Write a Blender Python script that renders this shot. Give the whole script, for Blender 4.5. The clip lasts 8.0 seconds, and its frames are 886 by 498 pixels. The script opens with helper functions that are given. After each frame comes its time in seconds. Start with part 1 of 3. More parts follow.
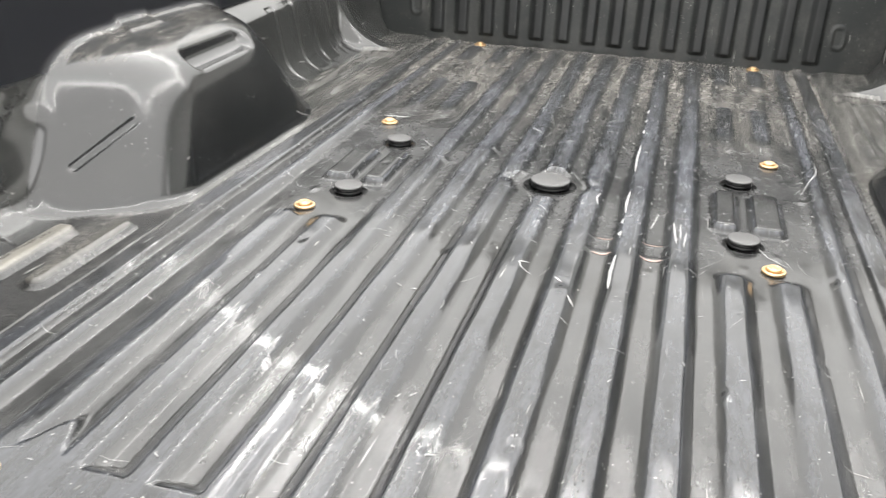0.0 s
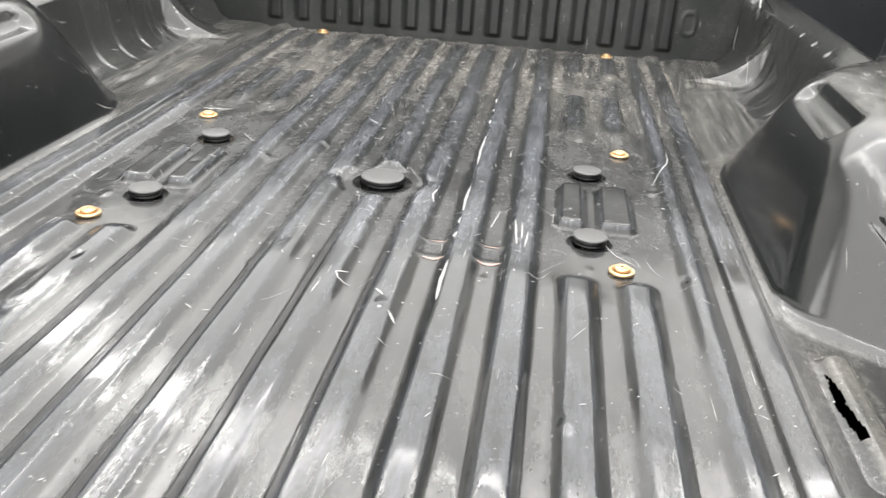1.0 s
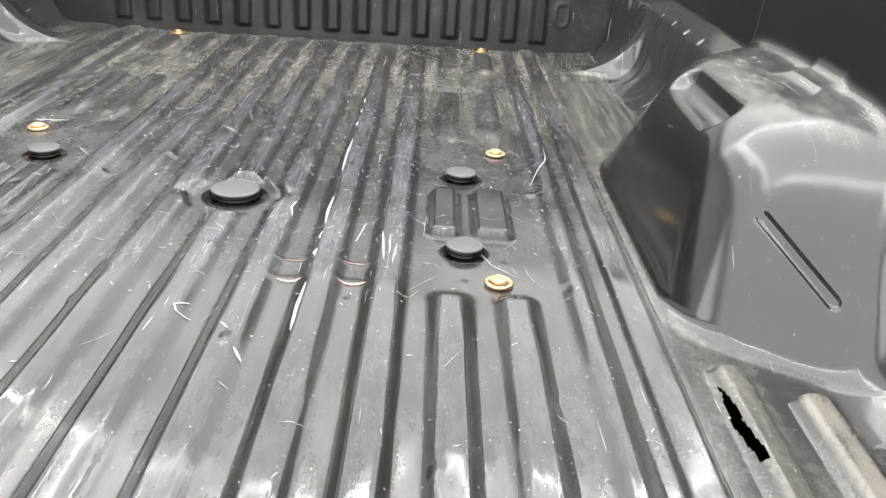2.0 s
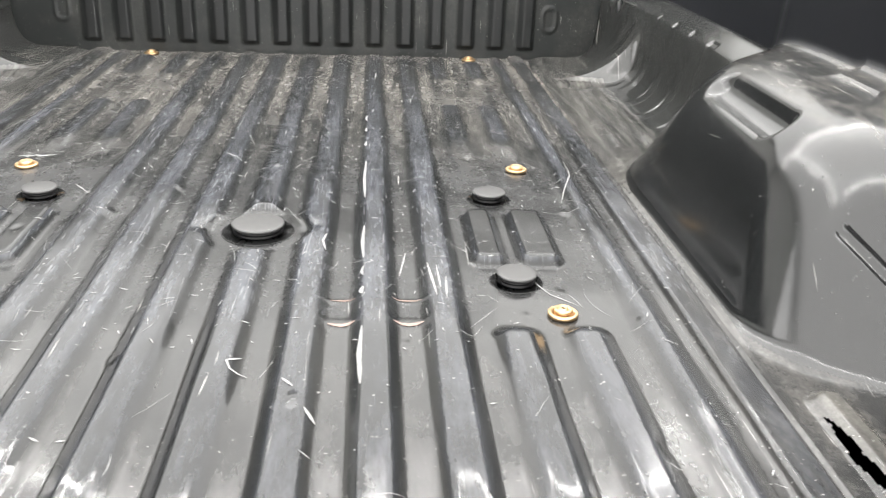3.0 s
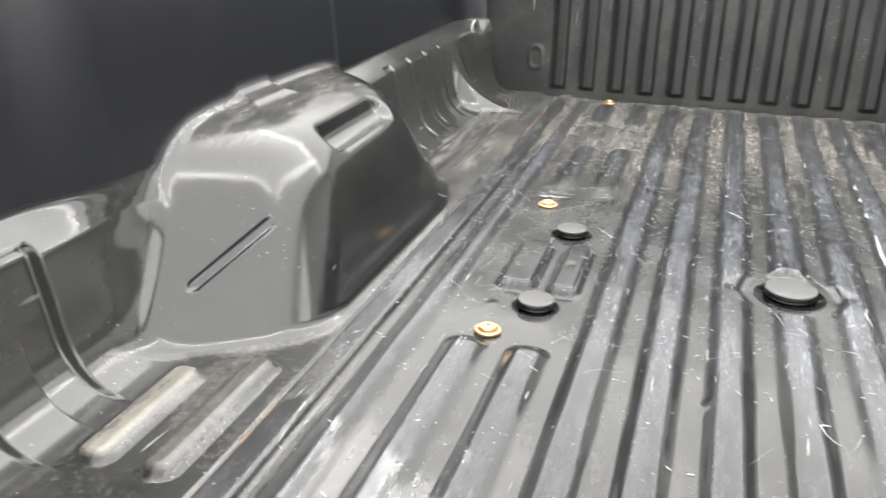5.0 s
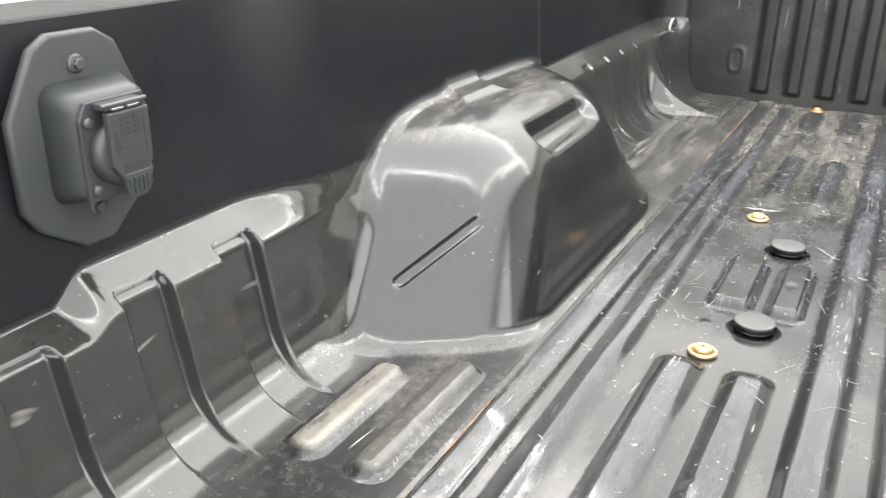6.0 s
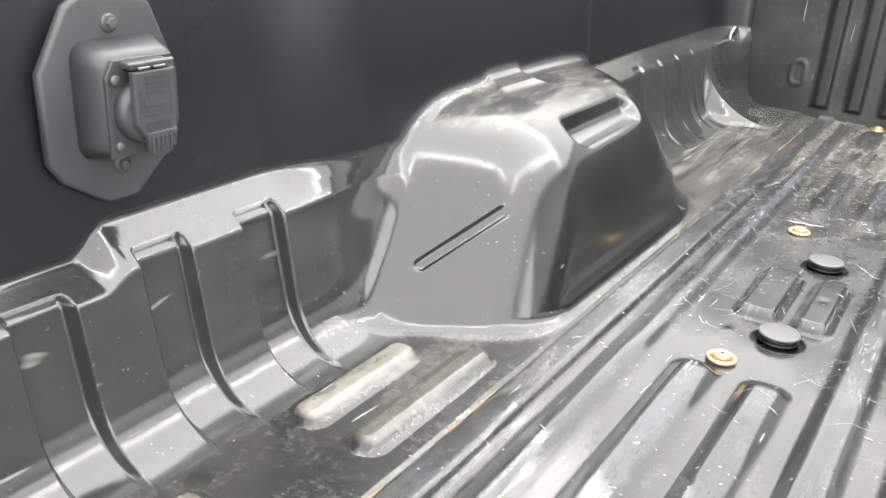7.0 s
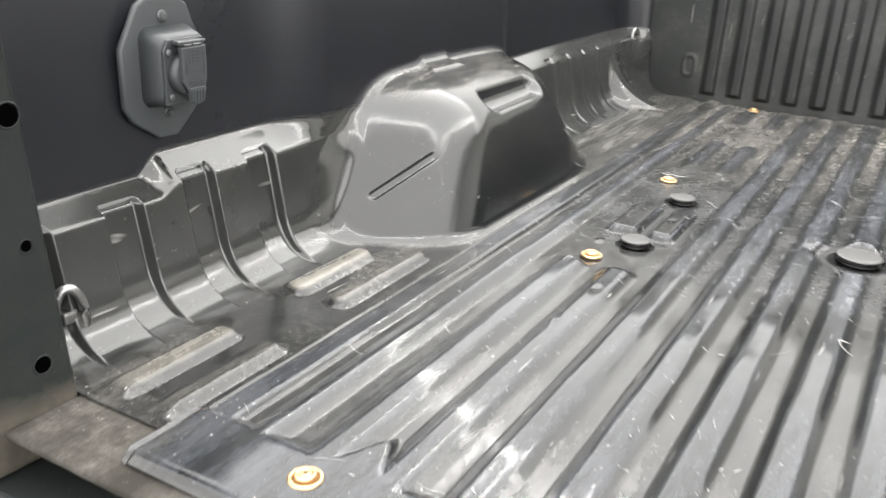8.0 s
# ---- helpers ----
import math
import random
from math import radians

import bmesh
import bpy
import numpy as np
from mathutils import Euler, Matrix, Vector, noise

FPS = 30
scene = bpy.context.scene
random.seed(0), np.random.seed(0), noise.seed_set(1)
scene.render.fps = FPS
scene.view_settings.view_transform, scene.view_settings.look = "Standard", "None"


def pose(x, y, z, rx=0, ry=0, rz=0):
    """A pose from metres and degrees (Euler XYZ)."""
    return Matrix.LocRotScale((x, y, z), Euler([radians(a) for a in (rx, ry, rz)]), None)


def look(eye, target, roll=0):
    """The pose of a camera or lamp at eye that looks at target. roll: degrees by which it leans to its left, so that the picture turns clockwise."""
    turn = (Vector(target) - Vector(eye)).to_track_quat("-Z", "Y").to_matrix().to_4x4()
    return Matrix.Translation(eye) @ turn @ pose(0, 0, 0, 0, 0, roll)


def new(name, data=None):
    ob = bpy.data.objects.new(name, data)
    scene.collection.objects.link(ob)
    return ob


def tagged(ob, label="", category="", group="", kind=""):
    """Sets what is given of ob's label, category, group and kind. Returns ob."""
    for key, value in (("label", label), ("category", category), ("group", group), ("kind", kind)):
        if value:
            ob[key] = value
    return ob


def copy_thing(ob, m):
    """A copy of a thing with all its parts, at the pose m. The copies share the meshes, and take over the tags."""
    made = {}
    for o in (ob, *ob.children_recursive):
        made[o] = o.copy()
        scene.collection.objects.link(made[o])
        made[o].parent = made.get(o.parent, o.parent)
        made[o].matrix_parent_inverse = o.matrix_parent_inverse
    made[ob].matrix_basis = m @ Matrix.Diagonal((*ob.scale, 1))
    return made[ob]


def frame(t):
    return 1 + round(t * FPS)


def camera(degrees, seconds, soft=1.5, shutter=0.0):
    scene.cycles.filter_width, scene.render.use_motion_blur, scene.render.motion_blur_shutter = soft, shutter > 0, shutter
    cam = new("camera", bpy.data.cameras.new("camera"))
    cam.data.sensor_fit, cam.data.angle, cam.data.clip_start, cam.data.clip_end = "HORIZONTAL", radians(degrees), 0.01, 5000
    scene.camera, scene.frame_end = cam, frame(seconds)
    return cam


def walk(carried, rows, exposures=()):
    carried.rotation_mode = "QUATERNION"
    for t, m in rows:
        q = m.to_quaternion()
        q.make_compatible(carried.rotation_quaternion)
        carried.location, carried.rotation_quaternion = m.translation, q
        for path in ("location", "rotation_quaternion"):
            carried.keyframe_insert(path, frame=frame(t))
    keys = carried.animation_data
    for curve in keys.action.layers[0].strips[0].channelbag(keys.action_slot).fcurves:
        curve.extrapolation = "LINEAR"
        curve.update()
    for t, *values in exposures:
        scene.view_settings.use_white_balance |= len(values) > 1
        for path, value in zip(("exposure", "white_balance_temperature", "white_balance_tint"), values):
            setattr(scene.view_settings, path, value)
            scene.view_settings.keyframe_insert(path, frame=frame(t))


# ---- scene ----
cam = camera(54.5, 8.0, soft=1.35, shutter=0.3)
PATH = [
    (0, (0.193, -1.463, 0.561), (-0.269, 0.287, -0.29), 2.2),
    (0.5, (0.214, -1.382, 0.526), (-0.107, 0.404, -0.316), 3.6),
    (1, (0.248, -1.285, 0.504), (0.053, 0.517, -0.34), 3.8),
    (1.5, (0.272, -1.221, 0.491), (0.212, 0.591, -0.354), 4.0),
    (1.7, (0.287, -1.2, 0.484), (0.274, 0.615, -0.356), 4.1),
    (2.8, (0.193, -1.091, 0.469), (0.344, 0.727, -0.35), 2.5),
    (3, (0.156, -1.084, 0.473), (0.32, 0.732, -0.347), 2.4),
    (3.5, (0.066, -1.087, 0.489), (0.236, 0.723, -0.344), 2.7),
    (4, (-0.02, -1.118, 0.507), (-0.1, 0.695, -0.333), 1.4),
    (4.3, (-0.006, -1.136, 0.516), (-0.343, 0.665, -0.286), 0.1),
    (4.5, (-0.088, -1.161, 0.514), (-0.438, 0.648, -0.265), 1.1),
    (5, (-0.142, -1.183, 0.52), (-0.692, 0.582, -0.243), 1.0),
    (5.2, (-0.169, -1.184, 0.522), (-0.792, 0.557, -0.239), 1.1),
    (6.3, (-0.231, -1.158, 0.501), (-1.161, 0.436, -0.269), 1.6),
    (6.5, (-0.225, -1.154, 0.497), (-1.185, 0.425, -0.268), 2.7),
    (7, (-0.188, -1.155, 0.493), (-1.169, 0.408, -0.28), 3.2),
    (7.5, (-0.051, -1.249, 0.512), (-1.068, 0.294, -0.255), 2.6),
    (8, (0.05, -1.486, 0.52), (-0.859, 0.135, -0.218), 2.8),
]
walk(cam, [(t, look(eye, target, roll)) for t, eye, target, roll in PATH], [(0, -0.12), (3.0, -0.1), (4.5, -0.02), (5.2, 0.08), (6.5, 0.23), (7.0, 0.38), (7.5, 0.36), (8, 0.04)])

# ---- world and light ----
world = bpy.data.worlds.new("world")
world.use_nodes = True
world.node_tree.nodes["Background"].inputs[0].default_value = (1.0, 0.99, 0.975, 1)
world.node_tree.nodes["Background"].inputs[1].default_value = 6.8
scene.world = world
TUBE_POWER = 85.0
PANEL_POWER = 3.9


# ---- materials ----
def material(name, rgb, rough=0.5, metal=0.0, spec=0.5):
    m = bpy.data.materials.new(name)
    m.use_nodes = True
    b = m.node_tree.nodes["Principled BSDF"]
    b.inputs["Base Color"].default_value = (*rgb, 1)
    b.inputs["Roughness"].default_value = rough
    b.inputs["Metallic"].default_value = metal
    b.inputs["Specular IOR Level"].default_value = spec
    return m


def node(m, kind, **values):
    n = m.node_tree.nodes.new(kind)
    for k, v in values.items():
        n.inputs[k.replace("_", " ")].default_value = v
    return n


def link(m, a, b):
    m.node_tree.links.new(a, b)


def coords(m, scale=(1, 1, 1), turn=(0, 0, 0)):
    c = m.node_tree.nodes.new("ShaderNodeTexCoord")
    p = m.node_tree.nodes.new("ShaderNodeMapping")
    p.inputs["Scale"].default_value = scale
    p.inputs["Rotation"].default_value = [radians(a) for a in turn]
    link(m, c.outputs["Object"], p.inputs["Vector"])
    return p.outputs["Vector"]


def noise_of(m, scale, detail=4, stretch=(1, 1, 1), turn=(0, 0, 0), rough=0.6):
    n = node(m, "ShaderNodeTexNoise", Scale=scale, Detail=detail, Roughness=rough)
    link(m, coords(m, stretch, turn), n.inputs["Vector"])
    return n.outputs["Fac"]


def ramp(m, fac, stops):
    r = m.node_tree.nodes.new("ShaderNodeValToRGB")
    while len(r.color_ramp.elements) < len(stops):
        r.color_ramp.elements.new(0.5)
    for e, (at, c) in zip(r.color_ramp.elements, stops):
        e.position = at
        e.color = (c, c, c, 1) if isinstance(c, float) else (*c, 1)
    link(m, fac, r.inputs["Fac"])
    return r.outputs["Color"]


def mix(m, fac, a, b, kind="MIX"):
    n = m.node_tree.nodes.new("ShaderNodeMix")
    n.data_type, n.blend_type = "RGBA", kind
    for socket, v in ((n.inputs[0], fac), (n.inputs[6], a), (n.inputs[7], b)):
        if isinstance(v, bpy.types.NodeSocket):
            link(m, v, socket)
        elif isinstance(v, (int, float)):
            socket.default_value = v
        else:
            socket.default_value = (*v, 1)
    return n.outputs[2]


def math_of(m, op, a, b=0.0):
    n = m.node_tree.nodes.new("ShaderNodeMath")
    n.operation = op
    for socket, v in zip(n.inputs, (a, b)):
        if isinstance(v, bpy.types.NodeSocket):
            link(m, v, socket)
        else:
            socket.default_value = v
    return n.outputs[0]


def range_of(m, value, a, b, c, d):
    n = m.node_tree.nodes.new("ShaderNodeMapRange")
    for i, v in enumerate((a, b, c, d), 1):
        n.inputs[i].default_value = v
    link(m, value, n.inputs[0])
    return n.outputs[0]


def scratches(m, turn, seed, low, stretch=(260, 7, 7)):
    """Thin, short, nearly straight lines, as dragged loads leave them."""
    warp = node(m, "ShaderNodeTexNoise", Scale=4.0, Detail=1)
    link(m, coords(m), warp.inputs["Vector"])
    add = m.node_tree.nodes.new("ShaderNodeVectorMath")
    add.operation = "MULTIPLY_ADD"
    link(m, warp.outputs["Color"], add.inputs[0])
    add.inputs[1].default_value = (stretch[0] * 0.03, 0, 0)
    link(m, coords(m, stretch, (0, 0, turn)), add.inputs[2])
    n = node(m, "ShaderNodeTexNoise", Scale=1.0, Detail=1)
    n.noise_dimensions = "4D"
    n.inputs["W"].default_value = seed
    link(m, add.outputs[0], n.inputs["Vector"])
    return ramp(m, n.outputs["Fac"], [(low, 0.0), (low + 0.03, 1.0)])


def bump(m, height, strength, distance, normal=None):
    b = node(m, "ShaderNodeBump", Strength=strength, Distance=distance)
    link(m, height, b.inputs["Height"])
    if normal:
        link(m, normal, b.inputs["Normal"])
    return b.outputs["Normal"]


def plastic(name, rgb, rough, worn=0.0, dust=0.0, drift=False, spec=0.5, cover=0.5, pads=False, mud=0.0, grained=False, crown=False):
    """Glossy black moulded liner plastic with scuffs, fine dust and long scratches."""
    m = material(name, rgb, rough, spec=spec)
    p = m.node_tree.nodes["Principled BSDF"]
    big = noise_of(m, 3.0, 5)
    fine = noise_of(m, 60.0, 6)
    colour = mix(m, ramp(m, big, [(0.35, 0.0), (0.7, 1.0)]), rgb, [c * 1.5 + 0.002 for c in rgb])
    r = ramp(m, math_of(m, "ADD", math_of(m, "MULTIPLY", big, 0.6), math_of(m, "MULTIPLY", fine, 0.4)), [(0.3, max(rough - 0.08, 0.05)), (0.7, rough + 0.1)])
    if dust:
        spots = math_of(m, "MULTIPLY", ramp(m, noise_of(m, 9.0, 7, (1, 0.3, 1)), [(cover, 0.0), (cover + 0.22, 1.0)]), ramp(m, fine, [(0.35, 0.3), (0.7, 1.0)]))
        if drift:
            # loads have rubbed the rib tops pale and dull, in streaks
            xyz = m.node_tree.nodes.new("ShaderNodeSeparateXYZ")
            link(m, coords(m), xyz.inputs[0])
            top = math_of(m, "MULTIPLY", range_of(m, xyz.outputs["Z"], 0.0048, 0.0095, 0.0, 1.0), range_of(m, xyz.outputs["Z"], 0.0114, 0.0128, 1.0, 0.0))
            broad = noise_of(m, 1.0, 5, (22, 3.0, 1))
            thin = noise_of(m, 1.0, 7, (95, 24, 30), rough=0.75)
            streak = math_of(m, "ADD", math_of(m, "MULTIPLY", thin, 0.5), math_of(m, "MULTIPLY", broad, 0.5))
            # past the crossbar marks the sheet is scuffed all over; before them it is still smooth
            edge = math_of(m, "ADD", xyz.outputs["Y"], math_of(m, "MULTIPLY", noise_of(m, 14.0, 2), 0.03))
            edge = math_of(m, "SUBTRACT", edge, range_of(m, math_of(m, "ABSOLUTE", xyz.outputs["X"]), 0.29, 0.31, 0.0, 0.07))
            used = range_of(m, edge, -0.245, -0.205, 0.0, 1.0)
            rub = math_of(m, "MULTIPLY", range_of(m, top, 0, 1, 0.05, 1.0), ramp(m, streak, [(0.42, 0.10), (0.60, 1.0)]))
            rub = math_of(m, "MULTIPLY", rub, range_of(m, xyz.outputs["Y"], 0.45, 1.1, 1.0, 0.42))
            rub = math_of(m, "MULTIPLY", rub, range_of(m, used, 0, 1, 0.55, 1.0))
            colour = mix(m, rub, colour, (0.060, 0.0635, 0.0730))
            r = math_of(m, "ADD", r, math_of(m, "MULTIPLY", rub, 0.05))
            r = math_of(m, "ADD", r, range_of(m, used, 0, 1, -0.065, 0.02))
            # a thin brownish film lies in the valleys; its blotches also paint reflections
            film_and_sheen = math_of(m, "MULTIPLY", range_of(m, xyz.outputs["Z"], 0.001, 0.006, 1.0, 0.0), ramp(m, noise_of(m, 1.0, 6, (18, 7, 1), rough=0.7), [(0.38, 0.15), (0.60, 1.0)]))
            colour = mix(m, math_of(m, "MULTIPLY", film_and_sheen, range_of(m, used, 0, 1, 0.34, 0.06)), colour, (0.068, 0.0665, 0.064))
            r = math_of(m, "ADD", r, math_of(m, "MULTIPLY", film_and_sheen, 0.13))
            grain = ramp(m, noise_of(m, 230.0, 8, (2.2, 0.8, 1), rough=0.8), [(0.46, 0.0), (0.62, 1.0)])
            patch = ramp(m, noise_of(m, 5.0, 5, (2.5, 0.8, 1), rough=0.7), [(0.36, 0.15), (0.64, 1.0)])
            scuffed = math_of(m, "MULTIPLY", math_of(m, "MULTIPLY", math_of(m, "MULTIPLY", grain, patch), used), 0.08)
            colour = mix(m, scuffed, colour, (0.12, 0.123, 0.130))
            r = math_of(m, "ADD", r, math_of(m, "MULTIPLY", scuffed, 0.15))
            # short crossing strokes on the worn rib tops
            strokes = scratches(m, 62, 21.0, 0.66, (420, 26, 7))
            for turn, seed in ((-48, 25.0), (84, 29.0), (20, 33.0)):
                strokes = math_of(m, "MAXIMUM", strokes, scratches(m, turn, seed, 0.67, (420, 26, 7)))
            strokes = math_of(m, "MULTIPLY", math_of(m, "MULTIPLY", strokes, patch), math_of(m, "MULTIPLY", range_of(m, top, 0, 1, 0.3, 1.0), math_of(m, "MULTIPLY", range_of(m, used, 0, 1, 0.10, 1.0), 0.75)))
            colour = mix(m, strokes, colour, (0.20, 0.205, 0.215))
            # brown road dust gathers towards the cab end
            far = range_of(m, xyz.outputs["Y"], 0.22, 0.90, 0.02, 0.82)
            haze = math_of(m, "ADD", math_of(m, "MULTIPLY", math_of(m, "MAXIMUM", spots, math_of(m, "MULTIPLY", ramp(m, noise_of(m, 20.0, 7, (5.0, 0.45, 1), rough=0.75), [(0.49, 0.0), (0.60, 1.0)]), 1.0)), 1.0), 0.02)
            valley = range_of(m, xyz.outputs["Z"], 0.002, 0.007, 1.0, 0.10)
            foot = range_of(m, xyz.outputs["Y"], 1.08, 1.19, 0.0, 0.8)
            bottom = ramp(m, noise_of(m, 1.0, 6, (26, 3, 1), rough=0.7), [(0.38, 0.05), (0.62, 0.95)])
            spots = math_of(m, "MULTIPLY", math_of(m, "MAXIMUM", math_of(m, "MULTIPLY", math_of(m, "ADD", math_of(m, "MULTIPLY", haze, 0.7), math_of(m, "MULTIPLY", bottom, 1.0)), valley), foot), far)
            sides = math_of(m, "MULTIPLY", range_of(m, math_of(m, "ABSOLUTE", xyz.outputs["X"]), 0.49, 0.60, 0.0, 0.5), ramp(m, noise_of(m, 11.0, 7, (2.0, 0.6, 1), rough=0.72), [(0.42, 0.0), (0.68, 1.0)]))
            spots = math_of(m, "MAXIMUM", spots, sides)
        spots = math_of(m, "MULTIPLY", spots, ramp(m, noise_of(m, 150.0, 7, (1.6, 0.6, 1), rough=0.8), [(0.38, 0.35), (0.62, 1.0)]))
        colour = mix(m, math_of(m, "MULTIPLY", spots, dust), colour, (0.31, 0.292, 0.265))
    if crown:
        # scuffed dust on the flat top
        lift = m.node_tree.nodes.new("ShaderNodeSeparateXYZ")
        link(m, coords(m), lift.inputs[0])
        chalk = math_of(m, "MULTIPLY", range_of(m, lift.outputs["Z"], 0.204, 0.216, 0.0, 1.0), ramp(m, noise_of(m, 1.0, 7, (60, 14, 10), rough=0.75, turn=(0, 0, 20)), [(0.44, 0.0), (0.66, 1.0)]))
        colour = mix(m, math_of(m, "MULTIPLY", chalk, 0.38), colour, (0.17, 0.155, 0.135))
        r = math_of(m, "ADD", r, math_of(m, "MULTIPLY", chalk, 0.15))
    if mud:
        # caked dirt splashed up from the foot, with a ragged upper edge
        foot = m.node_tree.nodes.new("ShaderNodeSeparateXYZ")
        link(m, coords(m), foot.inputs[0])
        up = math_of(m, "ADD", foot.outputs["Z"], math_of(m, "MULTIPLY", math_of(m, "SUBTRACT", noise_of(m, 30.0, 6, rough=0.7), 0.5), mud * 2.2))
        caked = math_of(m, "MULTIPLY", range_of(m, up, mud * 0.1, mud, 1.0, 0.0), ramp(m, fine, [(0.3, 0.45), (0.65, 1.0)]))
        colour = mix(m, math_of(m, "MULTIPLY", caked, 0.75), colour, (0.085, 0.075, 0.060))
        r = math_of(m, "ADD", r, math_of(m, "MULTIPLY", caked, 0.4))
    if pads:
        # boots and loads have worn the raised pads down to a pale dusty skin
        at = m.node_tree.nodes.new("ShaderNodeSeparateXYZ")
        link(m, coords(m), at.inputs[0])
        high = math_of(m, "MULTIPLY", range_of(m, at.outputs["Z"], 0.0055, 0.0105, 0.0, 1.0), range_of(m, at.outputs["Y"], -0.25, -0.35, 0.0, 1.0))
        outer = range_of(m, math_of(m, "ABSOLUTE", at.outputs["X"]), 0.632, 0.642, 0.30, 1.0)
        # pale dust lies on the far shelf and along the foot of the wheel well
        along = math_of(m, "MAXIMUM", range_of(m, at.outputs["Y"], 0.18, 0.42, 0.0, 1.0), math_of(m, "MULTIPLY", range_of(m, at.outputs["Y"], -0.40, -0.25, 0.0, 1.0), 0.8))
        dusty = math_of(m, "MULTIPLY", along, ramp(m, noise_of(m, 1.0, 7, (60, 5, 10), rough=0.7), [(0.40, 0.15), (0.66, 1.0)]))
        scuff = math_of(m, "MULTIPLY", ramp(m, noise_of(m, 90.0, 8, rough=0.8), [(0.48, 0.0), (0.64, 1.0)]), ramp(m, noise_of(m, 12.0, 4), [(0.40, 0.1), (0.62, 1.0)]))
        colour = mix(m, math_of(m, "MULTIPLY", scuff, 0.22), colour, (0.20, 0.195, 0.18))
        colour = mix(m, math_of(m, "MULTIPLY", dusty, 0.42), colour, (0.20, 0.194, 0.182))
        skin = math_of(m, "MULTIPLY", math_of(m, "MULTIPLY", high, outer), ramp(m, noise_of(m, 1.0, 5, (40, 9, 6), rough=0.65), [(0.30, 0.25), (0.58, 1.0)]))
        skin = math_of(m, "MULTIPLY", skin, ramp(m, noise_of(m, 240.0, 3), [(0.3, 0.75), (0.7, 1.0)]))
        colour = mix(m, math_of(m, "MULTIPLY", skin, 0.8), colour, (0.20, 0.188, 0.160))
        r = math_of(m, "ADD", r, math_of(m, "MULTIPLY", skin, 0.2))
    if worn:
        s = scratches(m, 3, 1.0, 0.745)
        for turn, seed, low in ((-12, 5.0, 0.755), (38, 9.0, 0.77), (-55, 13.0, 0.77), (85, 17.0, 0.78)):
            s = math_of(m, "MAXIMUM", s, scratches(m, turn, seed, low))
        s = math_of(m, "MULTIPLY", s, worn)
        specks = math_of(m, "MULTIPLY", ramp(m, noise_of(m, 170.0, 2), [(0.69, 0.0), (0.74, 1.0)]), math_of(m, "MULTIPLY", ramp(m, noise_of(m, 7.0, 3), [(0.4, 0.0), (0.65, 1.0)]), worn))
        both = math_of(m, "MAXIMUM", s, specks)
        colour = mix(m, both, colour, (0.42, 0.41, 0.39))
        r = mix(m, both, r, (0.6, 0.6, 0.6))
    if grained:
        # above the ledge the sheet is grained, not glossy
        rise = m.node_tree.nodes.new("ShaderNodeSeparateXYZ")
        link(m, coords(m), rise.inputs[0])
        upper = range_of(m, math_of(m, "SUBTRACT", rise.outputs["Z"], range_of(m, rise.outputs["Y"], -0.745, -0.705, 0.0, 0.026)), 0.169, 0.177, 0.0, 1.0)
        colour = mix(m, upper, colour, (0.0078, 0.0083, 0.0102))
        r = math_of(m, "ADD", math_of(m, "MULTIPLY", r, math_of(m, "SUBTRACT", 1.0, upper)), math_of(m, "MULTIPLY", upper, range_of(m, big, 0.3, 0.7, 0.26, 0.36)))
        link(m, range_of(m, upper, 0, 1, spec, 0.44), p.inputs["Specular IOR Level"])
    link(m, colour, p.inputs["Base Color"])
    link(m, r, p.inputs["Roughness"])
    relief = bump(m, fine, 0.05, 0.001)
    if drift:
        # the thin sheet is wavy, which breaks the lights up
        relief = bump(m, noise_of(m, 1.0, 2, (9, 4.5, 8)), 1.0, 0.0009, relief)
        relief = bump(m, noise_of(m, 1.0, 2, (110, 14, 8)), 1.0, 0.00004, relief)
    link(m, relief, p.inputs["Normal"])
    return m


FLOOR_PLASTIC = plastic("liner_floor_plastic", (0.0085, 0.0088, 0.0088), 0.13, worn=0.6, dust=0.62, drift=True)
SIDE_PLASTIC = plastic("liner_side_plastic", (0.018, 0.0184, 0.0176), 0.10, worn=0.28, dust=0.06, spec=0.65, grained=True)
WELL_PLASTIC = plastic("liner_well_plastic", (0.006, 0.0064, 0.0066), 0.115, worn=0.30, dust=0.05, spec=0.68, crown=True)
HEAD_PLASTIC = plastic("bulkhead_plastic", (0.010, 0.011, 0.0106), 0.36, worn=0.5, dust=0.11, cover=0.44, spec=0.29)
LEDGE_PLASTIC = plastic("liner_ledge_plastic", (0.010, 0.010, 0.0098), 0.17, worn=0.7, dust=0.55, cover=0.50, pads=True)
# darker copy of the bulkhead plastic; paints the shade on the bars
BAR_PLASTIC = plastic("shaded_bar_plastic", (0.005, 0.0055, 0.0055), 0.34, worn=0.2, dust=0.02, spec=0.33)
CAP_PLASTIC = plastic("cap_plastic", (0.044, 0.0435, 0.043), 0.42, worn=0.7, dust=0.15)
CAP_RUBBER = material("cap_rubber", (0.0025, 0.0025, 0.0027), 0.32, spec=0.22)
# near-black without gloss; paints the darkness inside holes and below the liner
VOID = material("black_for_shaded_hollows", (0.0006, 0.0006, 0.0006), 1.0, spec=0.0)
BRASS = material("yellow_zinc_plating", (0.56, 0.39, 0.22), 0.42, 1.0)
STEEL = material("bare_steel", (0.30, 0.30, 0.295), 0.35, 1.0)
DULL_STEEL = material("dull_coated_steel", (0.045, 0.047, 0.048), 0.42)
PAINT = plastic("grey_painted_steel", (0.010, 0.0115, 0.0115), 0.45, worn=0.10, dust=0.04, spec=0.16)
